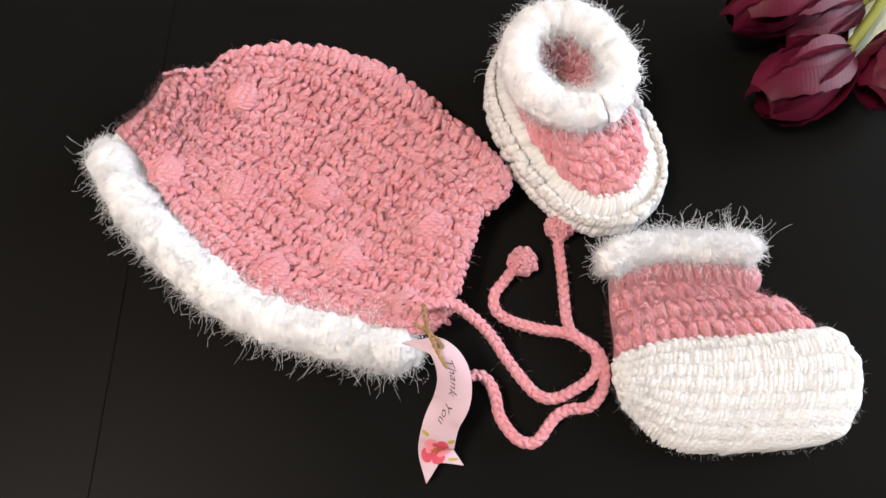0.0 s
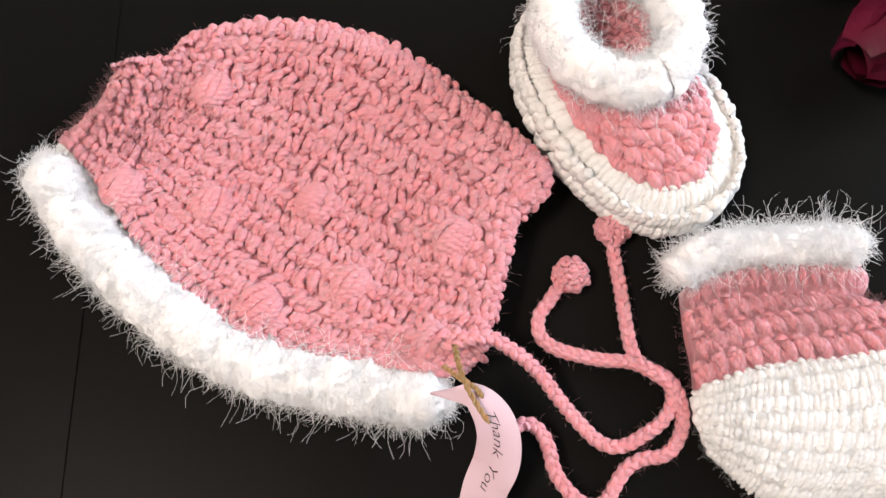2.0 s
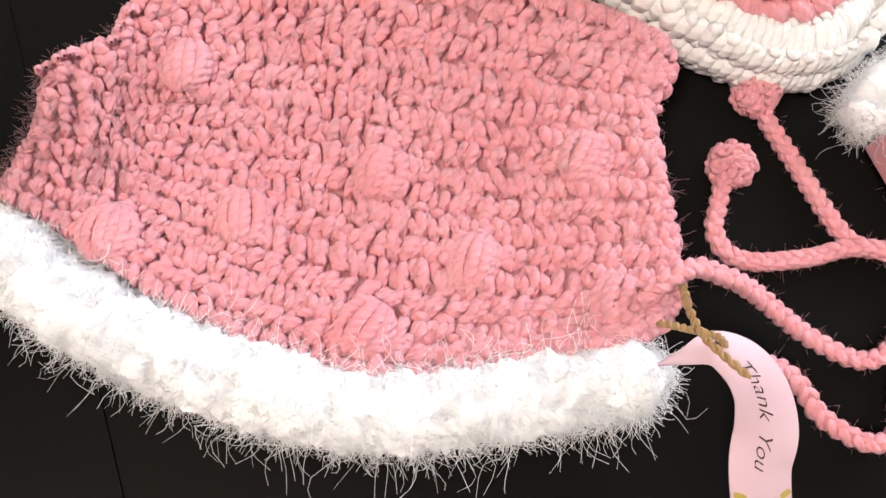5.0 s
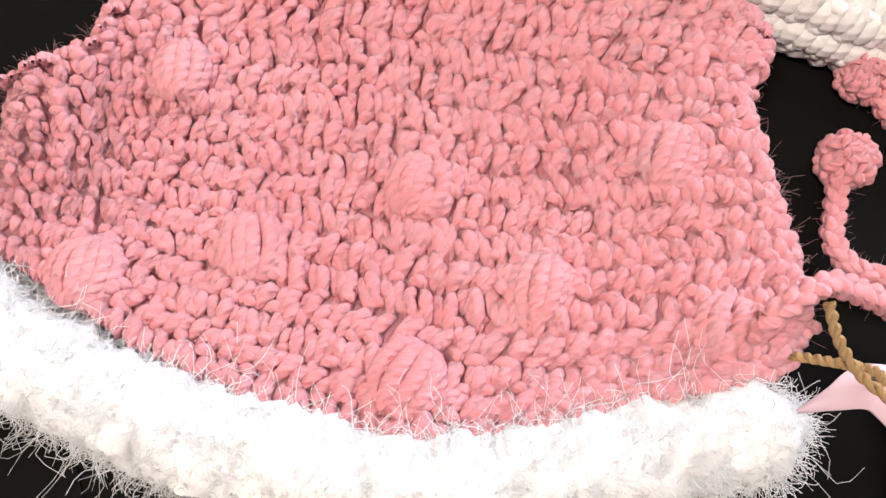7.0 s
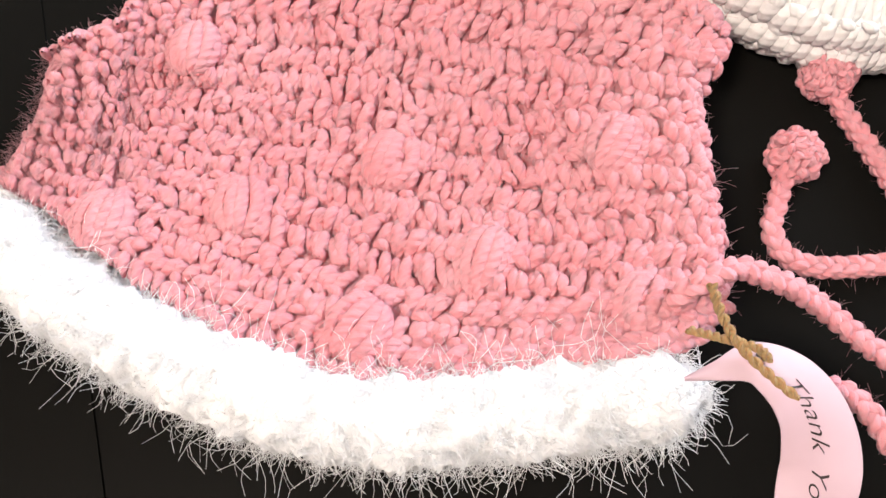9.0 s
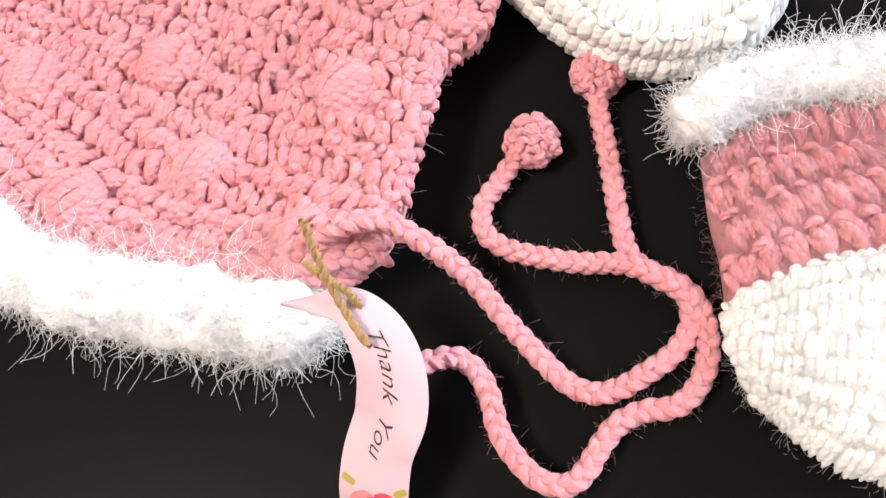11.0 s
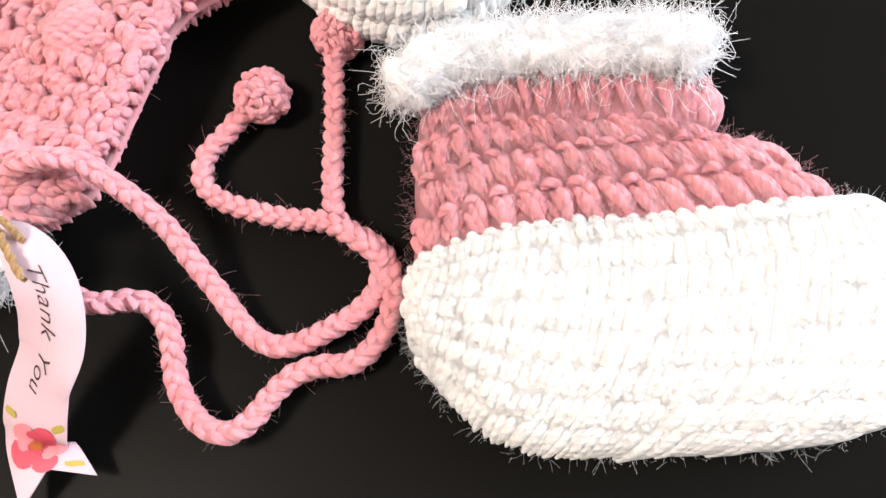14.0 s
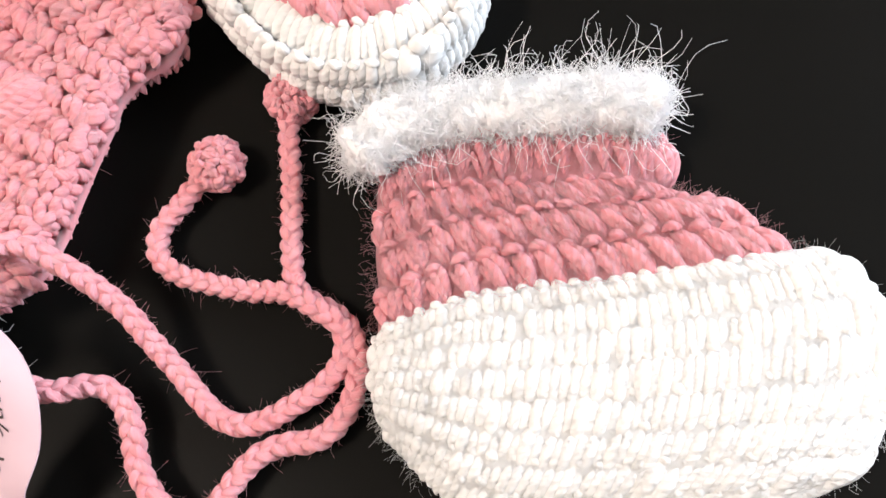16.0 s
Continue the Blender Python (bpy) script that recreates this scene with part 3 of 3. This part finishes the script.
SOLE_LEFT[0], SOLE_LEFT[-1], SOLE_RIGHT[0], SOLE_RIGHT[-1] = SOLE_LOW[0], SEAM[0], SOLE_LOW[-1], SEAM[-1]


def sole_height(s, v):
    edge = np.clip(1 - np.abs(2 * s - 1) ** 5, 0, 1) ** 0.5
    return 0.0050 + 0.0080 * edge * np.clip(v / 0.6, 0, 1) ** 0.6 + 0.0008 * np.sin(v * 2 * math.pi)


def upper_height(s, v):
    edge = np.clip(1 - np.abs(2 * s - 1) ** 4, 0, 1) ** 0.5
    return 0.0050 + 0.0080 * edge


sole_patch = coons(SOLE_LOW, SEAM, SOLE_LEFT, SOLE_RIGHT, sole_height)
UPPER_TOP = [(0.0864, 0.0946), (0.0989, 0.1003), (0.1163, 0.1026), (0.1335, 0.1036), (0.1453, 0.1020)]
UPPER_LEFT = [(0.0866, 0.0624), (0.0873, 0.0712), (0.0864, 0.0797), (0.0858, 0.0957)]
UPPER_RIGHT = [(0.1717, 0.0758), (0.1653, 0.0799), (0.1593, 0.0847), (0.1541, 0.0866), (0.1456, 0.0898), (0.1456, 0.0955), (0.1455, 0.1032)]
UPPER_LEFT[0], UPPER_LEFT[-1], UPPER_RIGHT[0], UPPER_RIGHT[-1] = SEAM[0], UPPER_TOP[0], SEAM[-1], UPPER_TOP[-1]
upper_patch = coons(SEAM, UPPER_TOP, UPPER_LEFT, UPPER_RIGHT, upper_height)
for name, patch, mat, rows, cols, kinds in (("sole", sole_patch, WHITE, 8, 25, (SOFT, SOFT)), ("upper", upper_patch, PINK, 4, 15, (FAN, FAN))):
    sh = Shape()
    lining(sh, patch, -0.0013 if mat is WHITE else 0.0000, n=60)
    body = welded(part(name, sh, mat, boot))
    for r in range(rows):
        s = (np.arange(cols) + 0.5 + 0.3 * (r % 2)) / cols
        row_of_stitches(body, mat, patch, s[s < 1], (r + 0.5) / rows, 1.02 / cols, (1.26 if mat is WHITE else 1.0) / rows, kinds[r % 2], 1.20 if mat is WHITE else 1.08, 0.12, seed=70 + r)
    fuzz(body, mat, *surface_samples(patch, 4000, 5), 6000, 0.0020, 6)
    if name == "sole":
        for g in (0.02, 0.98):
            row_of_stitches(body, mat, patch, np.full(9, g), (np.arange(9) + 0.5) / 9, 1.2 / 24, 1.2 / 9, VEE, 1.1, seed=90)
        row_of_stitches(body, mat, patch, (np.arange(26) + 0.5) / 26, 1.0, 1.05 / 26, 0.09, (((-0.5, 0.3), (0.5, -0.3), 0.3, 0.26),), 1.2, 0.1, seed=95)
cuff = tagged(new("fur_cuff"), "fluffy white eyelash-yarn cuff")
cuff.parent = boot
CUFF_LINE = [(0.0817, 0.0968, 0.012), (0.0872, 0.1016, 0.0135), (0.0964, 0.1058, 0.0135), (0.1081, 0.1073, 0.0135), (0.1198, 0.1077, 0.0135), (0.1312, 0.1078, 0.0135), (0.1403, 0.1076, 0.0135), (0.1464, 0.1056, 0.012)]
fur(spline(CUFF_LINE, 90), 0.0066, cuff, 2200, 0.0068, 21)

# ---------------------------------------------------------------- bootie standing on its sole
boot2 = thing("standing_bootie", "pink and white crocheted baby bootie standing upright, fur cuff open", "bootie", group="pair of booties")
CX, CY, AX, AY = 0.0722, 0.1608, 0.50, -0.866
HALF_L, HALF_W = 0.0480, 0.0295


def foot(u, inset):
    """The sole's outline; u goes once round, the toe broader than the heel."""
    a = u * 2 * math.pi
    ca, sa = np.cos(a), np.sin(a)
    x = np.sign(ca) * np.abs(ca) ** 0.85 * (HALF_L - inset)
    y = np.sign(sa) * np.abs(sa) ** 0.85 * (HALF_W - inset) * (1 + 0.06 * ca)
    return x, y


def place(x, y, z):
    return np.stack([CX + x * AX - y * AY, CY + x * AY + y * AX, z], -1)


def wall_ring(u, v):
    u, v = np.broadcast_arrays(np.asarray(u, float), np.asarray(v, float))
    inset = np.interp(v, [0, 0.3, 0.65, 1], [0.004, 0.0, 0.0010, 0.0090])
    z = np.interp(v, [0, 0.3, 0.65, 1], [0.001, 0.0075, 0.0160, 0.0200])
    x, y = foot(u, inset)
    return place(x, y, z)


ANKLE_X, ANKLE_Y, ANKLE_R = -0.0160, 0.0025, 0.0180


def vamp(u, v):
    u, v = np.broadcast_arrays(np.asarray(u, float), np.asarray(v, float))
    x, y = foot(u, 0.0095)
    a = u * 2 * math.pi
    ax, ay = ANKLE_X + ANKLE_R * np.cos(a) * 1.12, ANKLE_Y + ANKLE_R * np.sin(a)
    z = 0.0190 + 0.0140 * np.clip(v, 0, 1.1) ** 0.85
    return place(x + (ax - x) * v, y + (ay - y) * v, z)


def inside(u, v):
    u, v = np.broadcast_arrays(np.asarray(u, float), np.asarray(v, float))
    a = -u * 2 * math.pi
    return place(ANKLE_X + (ANKLE_R - 0.003) * np.cos(a) * 1.12, ANKLE_Y + (ANKLE_R - 0.003) * np.sin(a), 0.006 + 0.030 * v)


g, h = np.meshgrid(np.linspace(0, 1, 73), np.linspace(0, 1, 14))
for name, surf, mat, rows, cols, kind in (("sole", wall_ring, WHITE, 4, 50, SOFT), ("upper", vamp, PINK, 5, 26, FAN), ("inner_lining", inside, PINK, 5, 16, FRONT)):
    sh = Shape()
    low = surf(g, h)
    sh.grid(low, np.stack([g, h], -1) * 0.02)
    if name == "sole":
        x, y = foot(g, 0.004)
        sh.grid(place(x * h, y * h, np.full(g.shape, 0.0012)), np.stack([g, h], -1) * 0.02)
        sh.grid(place(x * h, y * h, np.full(g.shape, 0.0060)), np.stack([g, h], -1) * 0.02)
    body = part(name, sh, mat, boot2)
    for r in range(rows):
        n = int(cols * (1 - 0.42 * (r + 0.5) / rows)) if name == "upper" else cols
        row_of_stitches(body, mat, surf, (np.arange(n) + 0.5 * (r % 2)) / n, (r + 0.5) / rows, 1.1 / n, 1.15 / rows, kind, 1.05, 0.14, seed=120 + r)
cuff = tagged(new("fur_cuff"), "fluffy white eyelash-yarn cuff round the opening")
cuff.parent = boot2
a = np.linspace(0, 2 * math.pi, 120)
fur(place(ANKLE_X + 0.0225 * np.cos(a), ANKLE_Y + 0.0195 * np.sin(a), np.full(120, 0.0380)), 0.0080, cuff, 2300, 0.0066, 23, closed=True)

# ---------------------------------------------------------------- gift tag
tag = thing("gift_tag", "pale pink ribbon-shaped card tag with printed rose, tied with twine", "tag")
# centre line from the pointed top to the notched tail, with half-widths
MID = spline([(0.0040, 0.0604, 0.0280, 0.0003), (0.0102, 0.0600, 0.0280, 0.0018), (0.0164, 0.0594, 0.0275, 0.0038), (0.0211, 0.0549, 0.0260, 0.0054), (0.0235, 0.0486, 0.0230, 0.0063), (0.0229, 0.0414, 0.0190, 0.0069), (0.0197, 0.0345, 0.0150, 0.0067), (0.0181, 0.0275, 0.0110, 0.0067), (0.0180, 0.0237, 0.0070, 0.0066), (0.0216, 0.0164, 0.0045, 0.0078)], 60)


def tag_frame(t):
    """Point, across and half-width at t along the tag."""
    i = np.clip(t, 0, 1) * 59
    p = np.stack([np.interp(i, np.arange(60), MID[:, k]) for k in range(4)], -1)
    q = np.stack([np.interp(np.clip(i + 0.5, 0, 59), np.arange(60), MID[:, k]) - np.interp(np.clip(i - 0.5, 0, 59), np.arange(60), MID[:, k]) for k in range(2)], -1)
    q = unit(q)
    return p, np.stack([-q[..., 1], q[..., 0]], -1)


def on_tag(t, c, lift=0.0):
    t, c = np.broadcast_arrays(np.asarray(t, float), np.asarray(c, float))
    p, n = tag_frame(t)
    return np.concatenate([p[..., :2] + n * (c * p[..., 3])[..., None], (p[..., 2] + lift + 0.0006 * (1 - c ** 2))[..., None]], -1)


def decal(name, t, c, mat, lift, parent, label=""):
    sh = Shape()
    sh.grid(on_tag(t, c, lift), np.stack([t, c], -1))
    return part(name, sh, mat, parent, label)


t, c = np.meshgrid(np.linspace(0, 1, 70), np.linspace(-1, 1, 15), indexing="ij")
tt = t - 0.075 * (1 - np.abs(c)) * np.clip((t - 0.9) / 0.1, 0, 1)
sh = Shape()
sh.grid(on_tag(tt, c, 0.0002), np.stack([t, c], -1))
sh.grid(on_tag(tt, c, -0.0002)[:, ::-1], np.stack([t, c], -1))
for e in ((slice(None), 0), (slice(None), -1), (0, slice(None)), (-1, slice(None))):
    sh.grid(np.stack([on_tag(tt, c, 0.0002)[e], on_tag(tt, c, -0.0002)[e]]), np.zeros((2, len(t[e]), 2)))
card = part("card", sh, CARD, tag)
a, r = np.meshgrid(np.linspace(0, 2 * math.pi, 17), np.linspace(0, 1, 3))
decal("punched_hole", 0.203 + 0.009 * r * np.cos(a), 0.36 + 0.10 * r * np.sin(a), INK, 0.0004, card)
for k in range(3):
    for j in range(5 + k * 0):
        ang = j * 2 * math.pi / 5 + k * 0.6
        rad = (0.082, 0.056, 0.028)[k]
        u, w = np.meshgrid(np.linspace(-1, 1, 7), np.linspace(0.1, 1, 5))
        pr, pa = rad * (0.35 + 0.65 * w * np.sqrt(1 - 0.55 * u ** 2)), ang + u * 0.58
        decal("printed_petal", 0.852 + pr * np.cos(pa), 0.02 + pr * 11.0 * np.sin(pa), (ROSE, ROSE_LIGHT, ROSE)[(k + j) % 3 if k else (j % 2)], 0.00035 + 0.0001 * k, card)
decal("printed_heart", 0.852 + 0.016 * r * np.cos(a), 0.02 + 0.2 * r * np.sin(a), ROSE_HEART, 0.0008, card)
for t0, c0, d in ((0.752, -0.72, 0.3), (0.772, 0.78, -0.2), (0.945, 0.7, 0.4)):
    u, w = np.meshgrid(np.linspace(0, 1, 9), np.linspace(-1, 1, 5))
    decal("printed_leaf", t0 + 0.035 * (u - 0.5), c0 + 0.18 * w * np.sin(u * math.pi) + d * (u - 0.5), LEAF_PRINT, 0.0003, card)


def lettering(text, t0, t1, size):
    """Slanted dark lettering laid along the card."""
    data = bpy.data.curves.new("lettering", "FONT")
    data.body, data.size, data.shear, data.offset, data.resolution_u = text, 1.0, 0.5, -0.008, 3
    tmp = new("lettering_source", data)
    me = bpy.data.meshes.new_from_object(tmp.evaluated_get(bpy.context.evaluated_depsgraph_get()))
    bpy.data.objects.remove(tmp)
    co = np.empty(len(me.vertices) * 3)
    me.vertices.foreach_get("co", co)
    co = co.reshape(-1, 3)
    x = (co[:, 0] - co[:, 0].min()) / np.ptp(co[:, 0])
    p = on_tag(t0 + (t1 - t0) * x, -0.05 + (0.3 - co[:, 1]) * -size, 0.00035)
    me.vertices.foreach_set("co", p.astype(np.float32).ravel())
    me.materials.append(INK)
    me.update()
    ob = new("lettering", me)
    ob.parent = card
    return ob


lettering("Thank", 0.30, 0.52, 0.64)
lettering("You", 0.565, 0.685, 0.64)
twine = thing("jute_twine", "short natural jute twine knotted through the tag hole", "twine")
for pts in ([(0.0112, 0.0718, 0.0400), (0.0123, 0.0673, 0.0350), (0.0144, 0.0620, 0.0310), (0.0172, 0.0569, 0.0295), (0.0205, 0.0518, 0.0280)], [(0.0082, 0.0682, 0.0280), (0.0127, 0.0641, 0.0310), (0.0169, 0.0614, 0.0305), (0.0190, 0.0591, 0.0280)]):
    sh = Shape()
    p = spline(pts, 60)
    for k in range(2):
        th = np.linspace(0, 34, 60) + k * math.pi
        tubes(sh, (p + 0.00045 * np.stack([np.cos(th), np.sin(th) * 0.4, np.sin(th)], -1))[None], np.full((1, 60), 0.00055), 6)
    part("strand", sh, TWINE, twine)

# ---------------------------------------------------------------- tulips


def petal(length, width, cup, shape, m):
    u, w = np.meshgrid(np.linspace(0, 1, 15), np.linspace(-1, 1, 11), indexing="ij")
    prof = np.sin(np.clip(u, 0, 1) ** 0.8 * math.pi * 0.93) ** 0.6
    ruffle = 0.0006 * np.sin(u * 42) * np.abs(w) ** 4
    x = w * width * prof * 0.5
    z = u * length
    y = cup * np.sin(u * math.pi * 0.8) - 0.55 * x ** 2 / width * 1.6 + ruffle - 0.3 * width * np.clip(u - 0.85, 0, 1)
    for d in (0.0, -0.0006):
        p = np.stack([x, y + d, z, np.ones_like(x)], -1) @ np.array(m).T
        shape.grid(p[..., :3] if d == 0 else p[:, ::-1, :3], np.stack([u, w], -1))


def tulip(base, tip, stem_end, size, spin, label, seed):
    t = thing("tulip", label, "flower", group="tulips")
    base, tip = Vector(base), Vector(tip)
    turn = (tip - base).to_track_quat("Z", "Y").to_matrix().to_4x4()
    L = (tip - base).length
    rng = random.Random(seed)
    for ring, (n, w, cup) in enumerate(((3, 0.90, 0.19), (3, 0.95, 0.25))):
        for j in range(n):
            sh = Shape()
            m = Matrix.Translation(base) @ turn @ Matrix.Rotation(spin + j * 2 * math.pi / n + ring * math.pi / 3, 4, "Z") @ Matrix.Translation((0, size * 0.06, 0)) @ Matrix.Rotation(rng.uniform(-0.10, 0.08), 4, "X")
            petal(L * rng.uniform(0.92, 1.05), size * w, size * cup * 1.4, sh, m)
            part("petal", sh, PETAL, t)
    sh = Shape()
    mid = (base + Vector(stem_end)) / 2 + Vector((0, 0, 0.002))
    tubes(sh, spline([base + (tip - base) * 0.05, mid, stem_end], 20)[None], np.full((1, 20), 0.0024), 10)
    part("stem", sh, STEM, t, "olive green stem")
    return t


tulip((0.1934, 0.1988, 0.0220), (0.1517, 0.1717, 0.0200), (0.2250, 0.2438, 0.0140), 0.034, 0.3, "wine red fabric tulip with ruffled petals, lying on the table", 1)
tulip((0.1905, 0.2367, 0.0300), (0.1405, 0.2107, 0.0280), (0.2292, 0.2633, 0.0220), 0.036, 1.0, "purple-red fabric tulip resting over another flower", 2)
tulip((0.2262, 0.2113, 0.0200), (0.2027, 0.1781, 0.0180), (0.2473, 0.2482, 0.0140), 0.032, 0.6, "dark wine red fabric tulip lying by a pale leaf", 3)
tulip((0.2084, 0.2318, 0.0140), (0.1653, 0.2096, 0.0130), (0.2339, 0.2508, 0.0100), 0.026, 0.1, "deep red fabric tulip half hidden under two others", 4)
leaf = thing("tulip_leaf", "pale cream-green fabric leaf under the tulip stems", "leaf")
u, w = np.meshgrid(np.linspace(0, 1, 15), np.linspace(-1, 1, 9), indexing="ij")
for d in (0.0, -0.0007):
    sh = Shape()
    wid = 0.016 * np.sin(u * math.pi * 0.9 + 0.15)
    p = np.stack([0.1999 + u * 0.0393 + w * wid * 0.6, 0.2026 + u * 0.0534 - w * wid, 0.010 + 0.004 * np.abs(w) + 0.004 * u + d], -1)
    sh.grid(p if d == 0 else p[:, ::-1], np.stack([u, w], -1))
    part("leaf_face", sh, PALE_LEAF, leaf)
